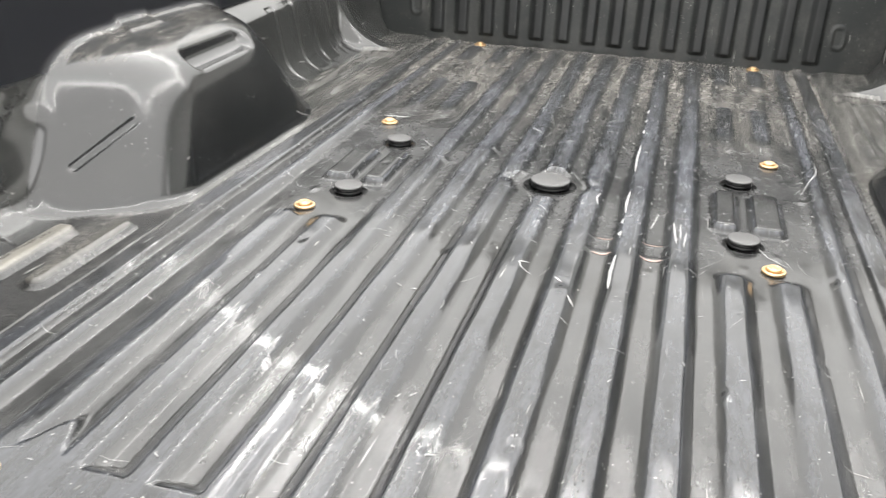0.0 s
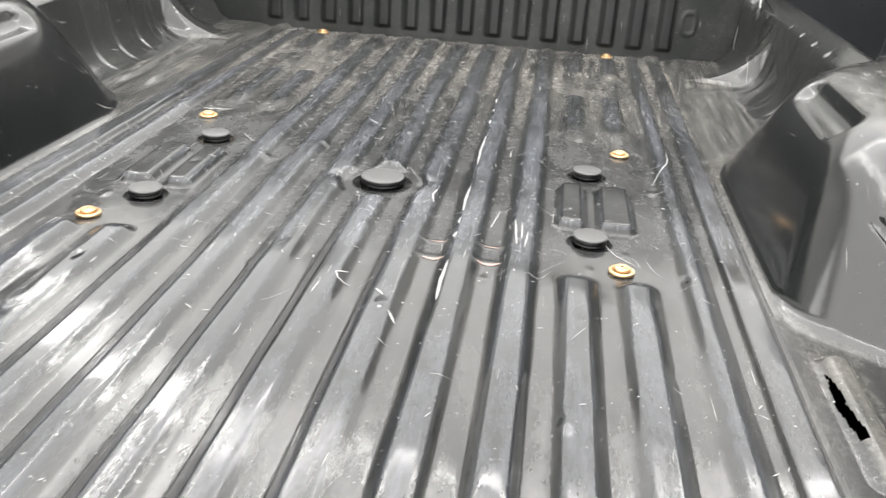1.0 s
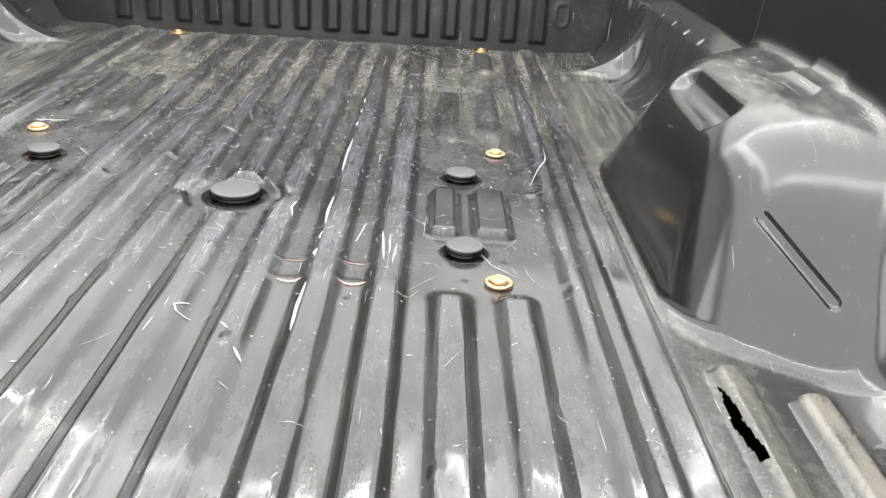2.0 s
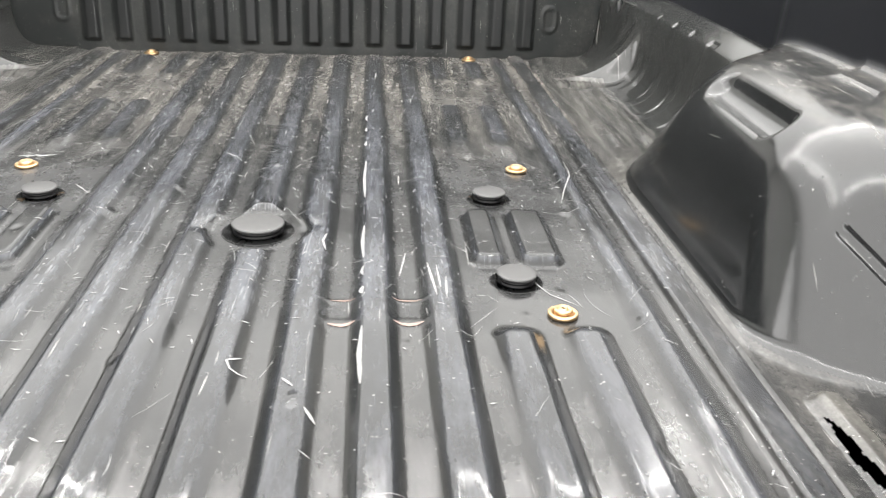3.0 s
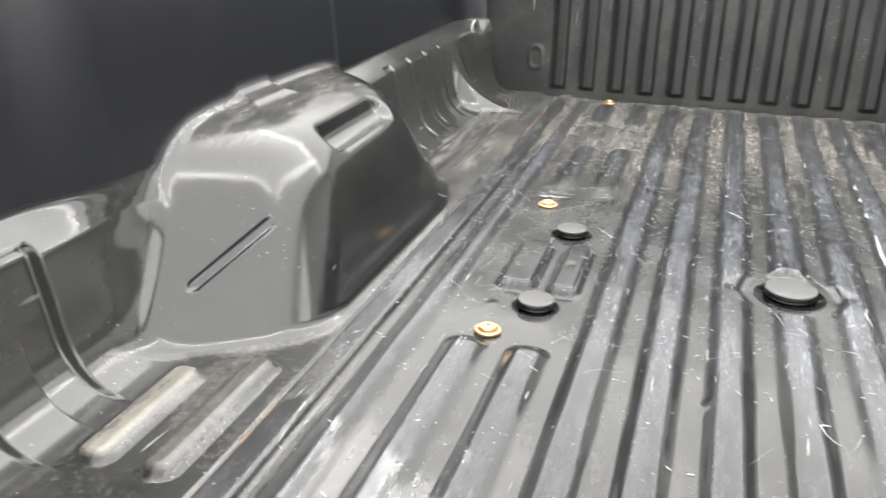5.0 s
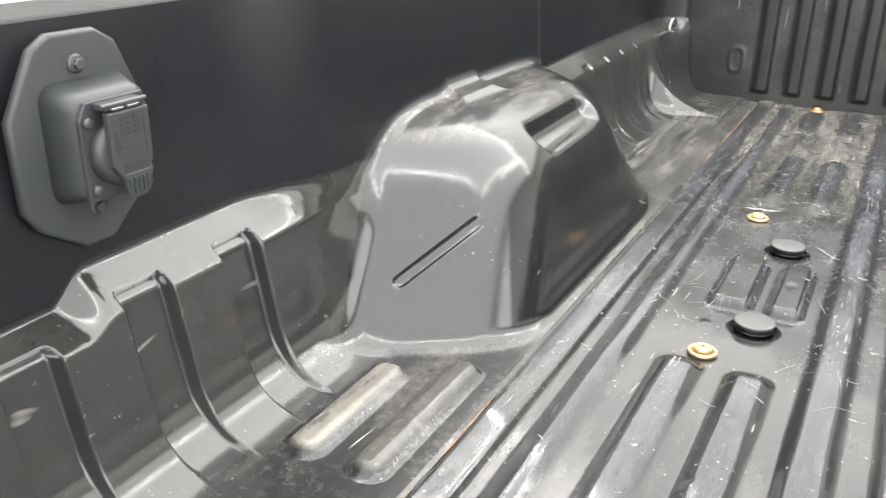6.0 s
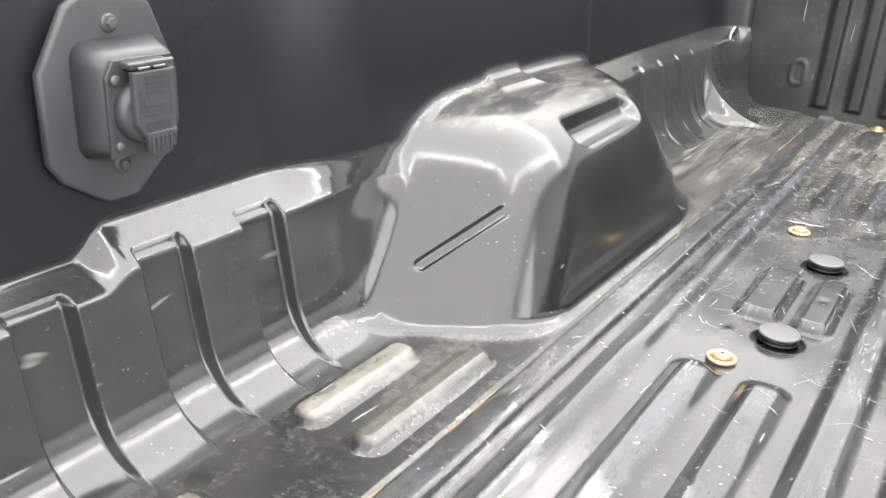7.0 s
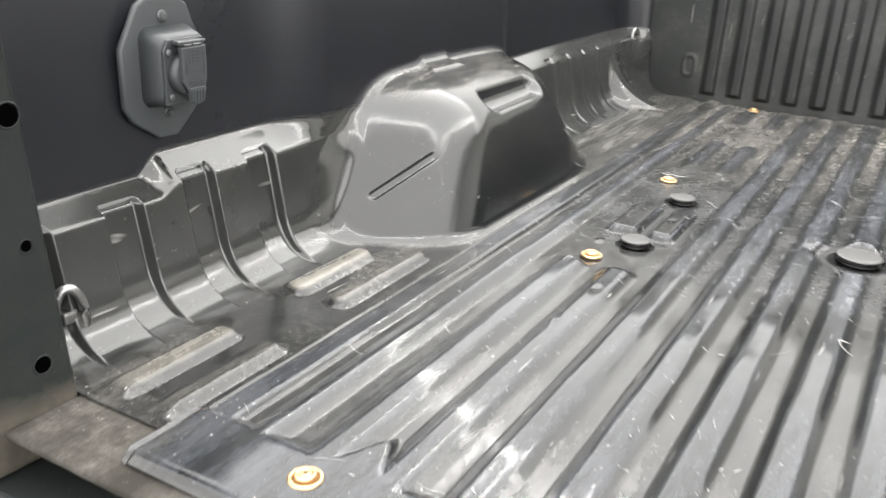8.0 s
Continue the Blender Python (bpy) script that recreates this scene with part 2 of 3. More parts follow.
SILL_DIRT = plastic("dirty_sill", (0.022, 0.020, 0.017), 0.85, worn=0.3, dust=0.36, cover=0.40, spec=0.12)
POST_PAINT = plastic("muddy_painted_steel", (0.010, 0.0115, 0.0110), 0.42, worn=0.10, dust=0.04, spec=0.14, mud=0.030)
OUTLET_GREY = plastic("grey_moulded_plastic", (0.026, 0.0283, 0.030), 0.45, dust=0.03, spec=0.4)
OUTLET_DARK = plastic("dark_grey_moulded_plastic", (0.020, 0.0215, 0.023), 0.48, spec=0.4)
ROOM_GREY = plastic("grey_ceiling_paint", (0.50, 0.50, 0.49), 0.8)
ROOM_FLOOR = plastic("concrete", (0.25, 0.245, 0.235), 0.7)
SCUFF = material("white_scuff", (0.27, 0.27, 0.265), 0.55)
HAIR = material("fine_scratch", (0.27, 0.27, 0.265), 0.5)
RUST = material("rusty_dirt", (0.20, 0.125, 0.07), 0.85)
TUBE = material("lit_tube", (0.9, 0.9, 0.9))
TUBE.node_tree.nodes["Principled BSDF"].inputs["Emission Color"].default_value = (1.0, 0.985, 0.96, 1)
TUBE.node_tree.nodes["Principled BSDF"].inputs["Emission Strength"].default_value = TUBE_POWER


# ---- mesh helpers ----
def link_mesh(name, me, mat, parent=None, label=""):
    ob = new(name, me)
    me.materials.append(mat)
    ob.parent = parent
    if label:
        ob["label"] = label
    return ob


def part(name, bm, mat, parent=None, label="", smooth=False):
    me = bpy.data.meshes.new(name)
    bmesh.ops.recalc_face_normals(bm, faces=bm.faces)
    for f in bm.faces:
        f.smooth = smooth
    bm.to_mesh(me)
    bm.free()
    return link_mesh(name, me, mat, parent, label)


def from_arrays(name, co, quads, mat, normals=None, parent=None):
    me = bpy.data.meshes.new(name)
    used = np.unique(quads)
    back = np.zeros(len(co), dtype=np.int64)
    back[used] = np.arange(len(used))
    co, quads = co[used], back[quads]
    me.vertices.add(len(co))
    me.vertices.foreach_set("co", co.astype(np.float32).ravel())
    me.loops.add(quads.size)
    me.loops.foreach_set("vertex_index", quads.astype(np.int32).ravel())
    me.polygons.add(len(quads))
    me.polygons.foreach_set("loop_start", np.arange(0, quads.size, 4, dtype=np.int32))
    me.update(calc_edges=True)
    me.polygons.foreach_set("use_smooth", np.ones(len(quads), dtype=bool))
    if normals is not None:
        me.normals_split_custom_set_from_vertices(normals[used].tolist())
    return link_mesh(name, me, mat, parent)


def grid_quads(rows, cols, flip=False):
    a = (np.arange(rows - 1)[:, None] * cols + np.arange(cols - 1)[None, :]).ravel()
    q = np.stack([a, a + 1, a + cols + 1, a + cols], 1)
    return q[:, ::-1] if flip else q


def box(x0, x1, y0, y1, z0, z1, bevel=0.0, segments=2):
    bm = bmesh.new()
    bmesh.ops.create_cube(bm, size=1)
    for v in bm.verts:
        v.co = ((x0 + x1) / 2 + v.co.x * (x1 - x0), (y0 + y1) / 2 + v.co.y * (y1 - y0), (z0 + z1) / 2 + v.co.z * (z1 - z0))
    if bevel:
        bmesh.ops.bevel(bm, geom=bm.edges[:], offset=bevel, segments=segments, affect="EDGES", profile=0.5)
    return bm


def lathe(profile, count=48, m=Matrix()):
    """A turned body from (radius, height) pairs."""
    bm = bmesh.new()
    rings = []
    for r, z in profile:
        rings.append([bm.verts.new(m @ Vector((r * math.cos(2 * math.pi * i / count), r * math.sin(2 * math.pi * i / count), z))) for i in range(count)])
    for a, b in zip(rings, rings[1:]):
        for i in range(count):
            bm.faces.new((a[i], a[(i + 1) % count], b[(i + 1) % count], b[i]))
    for ring, r in ((rings[0], profile[0][0]), (rings[-1], profile[-1][0])):
        if r > 1e-5:
            bm.faces.new(ring)
    return bm


def prism(points, m, depth, bevel=0.0, segments=2):
    """An outline in the local xy plane, raised along local z by depth, with its upper edge rounded."""
    bm = bmesh.new()
    low = [bm.verts.new((x, y, 0)) for x, y in points]
    f = bm.faces.new(low)
    top = bmesh.ops.extrude_face_region(bm, geom=[f])
    vs = [v for v in top["geom"] if isinstance(v, bmesh.types.BMVert)]
    for v in vs:
        v.co.z = depth
    if bevel:
        edges = [e for e in bm.edges if all(abs(v.co.z - depth) < 1e-6 for v in e.verts)]
        bmesh.ops.bevel(bm, geom=edges, offset=bevel, segments=segments, affect="EDGES", profile=0.5)
    bm.transform(m)
    return bm


def tube(points, radius, count=10, closed=False):
    bm = bmesh.new()
    points = [Vector(p) for p in points]
    n = len(points)
    rings = []
    for i, p in enumerate(points):
        a = points[(i - 1) % n] if closed or i else points[0]
        b = points[(i + 1) % n] if closed or i < n - 1 else points[-1]
        q = (b - a).to_track_quat("Z", "Y")
        rings.append([bm.verts.new(p + q @ Vector((radius * math.cos(2 * math.pi * k / count), radius * math.sin(2 * math.pi * k / count), 0))) for k in range(count)])
    pairs = list(zip(rings, rings[1:])) + ([(rings[-1], rings[0])] if closed else [])
    for a, b in pairs:
        for k in range(count):
            bm.faces.new((a[k], a[(k + 1) % count], b[(k + 1) % count], b[k]))
    if not closed:
        bm.faces.new(rings[0])
        bm.faces.new(rings[-1])
    return bm


def thing(name, at, label, category, group="", kind=""):
    ob = new(name)
    ob.matrix_basis = Matrix.Translation(at)
    return tagged(ob, label, category, group, kind)


def smooth(a, b, x):
    t = np.clip((x - a) / (b - a), 0, 1)
    return t * t * (3 - 2 * t)


def box_field(x, y, cx, cy, hx, hy, r):
    """Distance to a rounded rectangle, negative inside."""
    dx, dy = np.abs(x - cx) - hx + r, np.abs(y - cy) - hy + r
    return np.hypot(np.maximum(dx, 0), np.maximum(dy, 0)) + np.minimum(np.maximum(dx, dy), 0) - r


def join(a, b, k):
    """Smooth union of two solids."""
    h = np.clip(0.5 + 0.5 * (b - a) / k, 0, 1)
    return b + (a - b) * h - k * h * (1 - h)


# ---- the ribbed floor ----
TAIL, TAIL_SIDE, HEAD = -1.022, -0.962, 1.195
PITCH, RIB = 0.0795, 0.0104
PLUGS = [("centre", 0.0, 0.020, 0.0485, 0.0345), ("", -0.335, 0.152, 0.0325, 0.0240), ("", -0.335, -0.134, 0.0325, 0.0240),
         ("", 0.335, 0.152, 0.0325, 0.0240), ("", 0.335, -0.134, 0.0325, 0.0240)]


def rib(x, y, cx, y0, y1, half=0.0285, edge=0.0160, r=0.022):
    d = -box_field(x, y, cx, (y0 + y1) / 2, half, (y1 - y0) / 2, r) / edge
    # straight flanks with small rounded corners
    return 0.09 * (np.logaddexp(0, d / 0.09) - np.logaddexp(0, (d - 1) / 0.09))


def loaf(x, y, cx, half):
    d = -box_field(x, y, cx, -0.004, half, 0.091, 0.019) / 0.0115
    return 1.35 * 0.07 * (np.logaddexp(0, d / 0.07) - np.logaddexp(0, (d - 1) / 0.07))


def floor_height(x, y):
    ax = np.abs(x)
    h = np.zeros_like(x)
    for k in range(-3, 4):
        h = np.maximum(h, rib(x, y, k * PITCH, -1.3, HEAD - 0.012))
    for k4, k5, k6 in ((0.316, 0.394, 0.472),):
        for y0, y1 in ((-1.3, -0.252), (0.345, 0.70)):
            fade = 0.8 * smooth(0.33, 0.50, y) if y0 > 0 else 1.0
            h = np.maximum(h, rib(ax, y, k4, y0, y1) * fade)
            h = np.maximum(h, rib(ax, y, k5, y0, y1) * fade)
        h = np.maximum(h, loaf(ax, y, 0.308, 0.0255))
        h = np.maximum(h, loaf(ax, y, 0.376, 0.0310))
        h = np.maximum(h, rib(ax, y, 0.405, 0.90, 1.12) * smooth(0.89, 0.97, y))
        h = np.maximum(h, rib(ax, y, 0.316, 0.90, 1.18) * smooth(0.89, 0.97, y))
        h = np.maximum(h, rib(ax, y, k6, -1.3, HEAD - 0.012, 0.022))
    h = np.maximum(h, 0.8 * smooth(0.508, 0.518, ax) * (1 - smooth(0.545, 0.553, ax)))
    # the valleys close before the sill
    end = -0.910 + 0.06 * np.exp(-((x + 0.355) / 0.02) ** 2)
    h = np.maximum(h, 1 - smooth(end - 0.012, end + 0.010, y))
    # flat ring about the middle plug, with three dents beside it
    r = np.hypot(x, y - 0.018)
    h = h * smooth(0.062, 0.078, r)
    z = RIB * h
    for dx, dy, s, d in ((-0.076, 0.016, 0.012, -0.0022), (0.072, 0.020, 0.012, -0.0022), (0.0, 0.084, 0.015, 0.0035)):
        z = z + d * np.exp(-(((x - dx) / s) ** 2 + ((y - dy) / (s * 1.2)) ** 2))
    # lips where a crossbar has pressed into the valleys
    valley = 1 - np.clip(h / 1.0, 0, 1)
    z = z + valley * (ax < 0.28) * (0.08 + 0.92 * (np.abs(x - 0.160) < 0.075)) * (0.0014 * np.exp(-((y + 0.238) / 0.006) ** 2) + 0.0009 * np.exp(-((y + 0.188) / 0.004) ** 2))
    z = z - 0.010 * (1 - smooth(TAIL, TAIL + 0.012, y))
    z = z - 0.004 * np.exp(-((ax - 0.5565) / 0.0022) ** 2)
    # slow waves of the moulded sheet
    z = z + 0.0006 * np.sin(9.0 * y + 5 * x) * np.sin(13 * x + 1.3) + 0.0004 * np.sin(31 * y + 17 * x)
    # small dings
    for i in range(60):
        a, b, c = DINGS[i]
        z = z + c * np.exp(-(((x - a) / 0.006) ** 2 + ((y - b) / 0.010) ** 2))
    return z


DINGS = np.random.default_rng(4).uniform((-0.5, -0.95, -0.0022), (0.5, 1.1, 0.0022), (60, 3))


def build_floor():
    xs = np.linspace(-0.561, 0.561, 620)
    ys = np.concatenate([np.arange(TAIL, -0.215, 0.006), np.arange(-0.215, 0.20, 0.0022), np.arange(0.20, HEAD + 0.004, 0.006)])
    x, y = np.meshgrid(xs, ys)
    inside = np.zeros(x.shape, dtype=bool)
    for _, cx, cy, hole, _ in PLUGS:
        r = np.hypot(x - cx, y - cy)
        near = np.abs(r - hole) < 0.0017
        x, y = np.where(near, cx + (x - cx) * hole / np.maximum(r, 1e-6), x), np.where(near, cy + (y - cy) * hole / np.maximum(r, 1e-6), y)
        inside |= np.hypot(x - cx, y - cy) < hole + 1e-5
    z = floor_height(x, y)
    co = np.stack([x.ravel(), y.ravel(), z.ravel()], 1)
    q = grid_quads(*x.shape)
    q = q[~inside.ravel()[q].all(1)]
    return tagged(from_arrays("floor", co, q, FLOOR_PLASTIC), "ribbed black plastic pickup bed liner floor, scuffed", "bed liner", kind="structure")


# ---- the sides of the liner, with the wheel wells ----


def wall_depth(y, z):
    """How far out the side wall stands at height z."""
    ledge = 0.150 + 0.013 * smooth(-0.745, -0.705, y) + 0.005 * smooth(0.3, 0.6, y)
    rise = 0.020 + 0.012 * smooth(-0.745, -0.705, y)
    w = 0.762 + 0.030 * np.clip(z / 0.15, 0, 1.1)
    t = (z - ledge) / rise
    soft = 0.05
    arch = smooth(-0.51, -0.36, y) * (1 - smooth(0.25, 0.36, y))
    w = w + (0.834 - 0.794) * (1 - 0.95 * arch) * soft * (np.logaddexp(0, t / soft) - np.logaddexp(0, (t - 1) / soft))
    w = w + 0.02 * np.clip((z - 0.18) / 0.3, 0, 2)
    low = 1 - smooth(0.20, 0.42, (z - ledge) / rise)
    for c in (-0.935, -0.800, -0.670, -0.5435, 0.53, 0.635, 0.74, 0.845):
        half = 0.030 if c < 0 else 0.022
        g = np.clip((half - np.abs(y - c)) / 0.006, 0, 1) if c < 0 else smooth(0, 0.010, half - np.abs(y - c))
        w = w + (0.015 if c < 0 else 0.0032) * g * low
    return w


def shelf_height(X, y):
    z = np.zeros_like(X)
    for x0, x1, y0, y1, h in ((0.655, 0.702, -0.625, -0.432, 0.012), (0.584, 0.628, -0.625, -0.385, 0.012),
                              (0.640, 0.690, -1.3, -0.750, 0.009), (0.572, 0.614, -1.3, -0.745, 0.008),
                              (0.600, 0.636, 0.42, 0.885, 0.007), (0.664, 0.700, 0.42, 0.885, 0.007)):
        h = h * smooth(0.41, 0.52, y) if y0 > 0 else h * smooth(-0.958, -0.915, y)
        z = np.maximum(z, h * smooth(-0.004, 0.016, -box_field(X, y, (x0 + x1) / 2, (y0 + y1) / 2, (x1 - x0) / 2, (y1 - y0) / 2, 0.0205)))
    z = np.maximum(z, 0.008 * smooth(0.875, 0.92, y) * smooth(0.575, 0.60, X))
    return z


def capsule(X, y, z, a, b):
    """Distance to the line from a to b."""
    a, b = np.array(a), np.array(b)
    d = b - a
    t = np.clip(((X - a[0]) * d[0] + (y - a[1]) * d[1] + (z - a[2]) * d[2]) / (d @ d), 0, 1)
    return np.sqrt((X - a[0] - t * d[0]) ** 2 + (y - a[1] - t * d[1]) ** 2 + (z - a[2] - t * d[2]) ** 2)


def well_field(X, y, z):
    """The wheel well as a body of sloping faces, rounded into each other."""
    k = 0.013
    inner = -(X - 0.572) * 0.955 + z * 0.296
    faces = [(z - 0.215) * 0.985 - (X - 0.66) * 0.17, -(X - 0.628) * 0.62 + (z - 0.184) * 0.785]
    for Y, roll in ((y, 0.055), (0.008 - y, 0.11)):
        # slanting end face, rolled well round into the inner face, and the broad bevel above it
        end = -(X - 0.682) * 0.47 - (Y + 0.260) * 0.68 + (z - 0.157) * 0.56
        inner = -join(-inner, -end, roll)
        faces.append(-(X - 0.667) * 0.235 - (Y + 0.232) * 0.40 + (z - 0.203) * 0.88)
    faces.append(inner)
    f = k * np.log(sum(np.exp(np.clip(x / k, -60, 60)) for x in faces))
    # long shallow groove pressed into the rear face
    f = f + 0.004 * smooth(0, 0.0035, 0.0090 - capsule(X, y, z, (0.719, -0.358, 0.070), (0.660, -0.269, 0.128)))
    # handhold trough scooped out of the sloping inner edge
    scoop = capsule(X, y, z, (0.651, -0.072, 0.201), (0.651, 0.112, 0.205)) - 0.027
    f = -join(-f, scoop, 0.012)
    # raised tab beside the wall
    tab = np.maximum(np.maximum(np.abs(y + 0.045) - 0.058 + (z - 0.2) * 0.5, (0.766 - X) * 0.9 + (z - 0.2) * 0.35), (z - 0.230) * 0.92 - (X - 0.775) * 0.34)
    return join(f, tab, 0.030)


def side_fields(X, y, z):
    floor = z - shelf_height(X, y)
    wall = (wall_depth(y, z) - X) * 0.9
    head = HEAD + 0.004 - y
    well = well_field(X, y, z)
    return floor, wall, head, well


def side_field(X, y, z):
    floor, wall, head, well = side_fields(X, y, z)
    head = head + 0.25 * (1 - smooth(0.64, 0.77, X))
    base = join(floor, join(wall, head, 0.12), 0.068 + 0.11 * smooth(0.905, 0.945, y) * (1 - 0.9 * smooth(0.97, 1.08, y)))
    return join(base, well, 0.017 + 0.045 * smooth(0.73, 0.80, X) * (1 - smooth(0.12, 0.20, z)))


def build_side(sign, names, labels):
    us = np.linspace(0.5605 / math.sqrt(2), 0.890, 290)
    ys = np.concatenate([np.arange(TAIL_SIDE, -0.44, 0.0017), np.arange(-0.44, HEAD + 0.002, 0.0032)])
    u, y = np.meshgrid(us, ys)
    s = np.full(u.shape, 0.12)
    for _ in range(170):
        X, z = (u + s) / math.sqrt(2), (u - s) / math.sqrt(2)
        s = s + 0.42 * side_field(X, y, z)
    X, z = (u + s) / math.sqrt(2), (u - s) / math.sqrt(2)
    e = 0.0012
    g = np.stack([sign * (side_field(X + e, y, z) - side_field(X - e, y, z)), side_field(X, y + e, z) - side_field(X, y - e, z), side_field(X, y, z + e) - side_field(X, y, z - e)], -1)
    g /= np.maximum(np.linalg.norm(g, axis=-1, keepdims=True), 1e-9)
    floor, wall, head, well = side_fields(X, y, z)
    kind = np.argmin(np.stack([floor, np.minimum(wall, head + 0.02), well]), 0).ravel()
    co = np.stack([sign * X.ravel(), y.ravel(), z.ravel()], 1)
    q = grid_quads(*u.shape, flip=sign < 0)
    if sign > 0:
        # a pad that has torn open
        mid = co[q].mean(1)
        wob = 0.0012 * np.sin(60 * mid[:, 1]) + 0.0004 * np.sin(190 * mid[:, 1] + 1)
        torn = (np.abs(mid[:, 0] - (0.587 + 0.05 * (-0.44 - mid[:, 1])) + wob) < 0.0034 * smooth(-0.43, -0.475, mid[:, 1]) + 0.0008) & (mid[:, 1] < -0.43) & (mid[:, 1] > -0.552)
        q = q[~torn]
    votes = np.round(np.median(kind[q], axis=1)).astype(int)
    mid = co[q].mean(1)
    votes[(votes == 0) & (mid[:, 2] > 0.0015) & (np.abs(mid[:, 0]) > 0.704)] = 1
    votes[(votes == 0) & (mid[:, 2] > 0.016)] = 1
    mats = (LEDGE_PLASTIC, SIDE_PLASTIC, WELL_PLASTIC)
    span = np.abs(mid)
    ym = co[q].mean(1)[:, 1]
    pocket = (votes == 2) & (np.abs(ym - 0.020) < 0.116) & (np.abs(span[:, 0] - 0.651) < 0.022) & (span[:, 2] > 0.16)
    tab = (votes == 2) & (np.abs(ym + 0.045) < 0.070) & (span[:, 0] > 0.760) & (span[:, 2] > 0.2)
    for i in range(3):
        ob = from_arrays(names[i], co, q[(votes == i) & ~pocket & ~tab], mats[i], g.reshape(-1, 3))
        if i == 2:
            from_arrays("handhold", co, q[pocket], mats[i], g.reshape(-1, 3), ob)
            from_arrays("wall_tab", co, q[tab], mats[i], g.reshape(-1, 3), ob)
        tagged(ob, labels[i], ("bed liner", "bed wall", "wheel well")[i], kind="structure" if i < 2 else "")


bed = build_floor()
LABELS = ("black plastic liner ledge with worn raised pads", "glossy black moulded plastic liner side wall", "glossy black moulded plastic wheel well cover with a handhold")
build_side(-1, ("floor_west", "wall_west", "wheel_well"), LABELS)
build_side(1, ("floor_east", "wall_east", "wheel_well"), LABELS)


# coloured black so the torn pad opens onto shade
tagged(part("ground_bed", box(-0.80, 0.80, -0.95, 1.19, -0.055, -0.040), VOID), "steel bed floor under the liner, coloured black for shade", "bed floor", kind="structure")


# ---- scrapes and rusty dirt on the floor ----
def ribbon(bm, points, width, lift=0.0007):
    """A thin scrape that follows the floor."""
    pts = []
    for (x0, y0), (x1, y1) in zip(points, points[1:]):
        n = max(2, int(math.hypot(x1 - x0, y1 - y0) / 0.006))
        pts += [(x0 + (x1 - x0) * i / n, y0 + (y1 - y0) * i / n) for i in range(n)]
    pts.append(points[-1])
    last = None
    for i, (x, y) in enumerate(pts):
        a, b = pts[max(i - 1, 0)], pts[min(i + 1, len(pts) - 1)]
        d = Vector((b[0] - a[0], b[1] - a[1])).normalized()
        taper = min(1.0, 0.25 + 3 * min(i, len(pts) - 1 - i) / len(pts)) * (0.88 + 0.12 * math.sin(i * 0.9 + x * 90))
        row = []
        for side in (-1, -0.5, 0, 0.5, 1):
            px, py = x - side * d.y * width * taper / 2, y + side * d.x * width * taper / 2
            row.append(bm.verts.new((px, py, float(floor_height(np.array([px]), np.array([py]))[0]) + lift)))
        if last:
            for j in range(4):
                bm.faces.new((last[j], last[j + 1], row[j + 1], row[j]))
        last = row


def floor_scrapes():
    bm = bmesh.new()
    for y0, y1, w in ((0.58, 0.545, 0.004), (0.50, 0.475, 0.004), (0.41, 0.385, 0.005), (0.30, 0.13, 0.0055), (0.02, -0.085, 0.006), (-0.11, -0.135, 0.004), (-0.165, -0.185, 0.007), (-0.262, -0.375, 0.007)):
        ribbon(bm, [(0.145, y0), (0.143, (y0 + y1) / 2), (0.145, y1)], w * 0.8)
    for pts, w in (([(0.095, -0.008), (0.091, -0.035), (0.096, -0.06)], 0.003), ([(0.094, -0.414), (0.105, -0.432)], 0.005), ([(0.069, -0.366), (0.081, -0.381)], 0.003),
                   ([(0.024, -0.318), (0.011, -0.333), (0.016, -0.345), (0.033, -0.350)], 0.003), ([(0.487, 0.327), (0.486, 0.28), (0.480, 0.24), (0.470, 0.21), (0.459, 0.18), (0.450, 0.15), (0.445, 0.135)], 0.0020),
                   ([(-0.43, 0.330), (-0.405, 0.336), (-0.395, 0.332), (-0.372, 0.342)], 0.006), ([(0.20, -0.05), (0.19, -0.12)], 0.002), ([(0.225, -0.10), (0.232, -0.19)], 0.003), ([(0.236, -0.11), (0.238, -0.17)], 0.002),
                   ([(0.246, -0.14), (0.243, -0.2)], 0.002), ([(-0.30, 0.20), (-0.26, 0.15)], 0.002), ([(-0.09, 0.33), (-0.06, 0.30)], 0.002),
                   ([(-0.11, -0.448), (-0.118, -0.449)], 0.003), ([(-0.132, -0.45), (-0.139, -0.45)], 0.003), ([(0.35, -0.12), (0.37, -0.17), (0.40, -0.20)], 0.0015)):
        ribbon(bm, pts, w)
    part("scrapes", bm, SCUFF, bed, "white paint scrapes")
    bm = bmesh.new()
    for x, w in ((0.122, 0.030), (0.197, 0.034)):
        ribbon(bm, [(x - w / 2, -0.243), (x, -0.246), (x + w / 2, -0.243)], 0.006)
        ribbon(bm, [(x - w / 2, -0.188), (x + w / 2, -0.189)], 0.003)
    part("rubbed_lips", bm, material("rubbed_pink_plastic", (0.24, 0.17, 0.145), 0.6), bed, "pale rubbed edges")
    bm = bmesh.new()
    for y0, y1 in ((-0.95, -0.88), (-0.84, -0.60), (-0.58, -0.42), (0.55, 0.66), (0.72, 1.12)):
        ribbon(bm, [(-0.5555, y0), (-0.5545, (y0 + y1) / 2), (-0.5555, y1)], 0.005)
    part("rusty_line", bm, RUST, bed, "rust coloured dirt in the side groove")


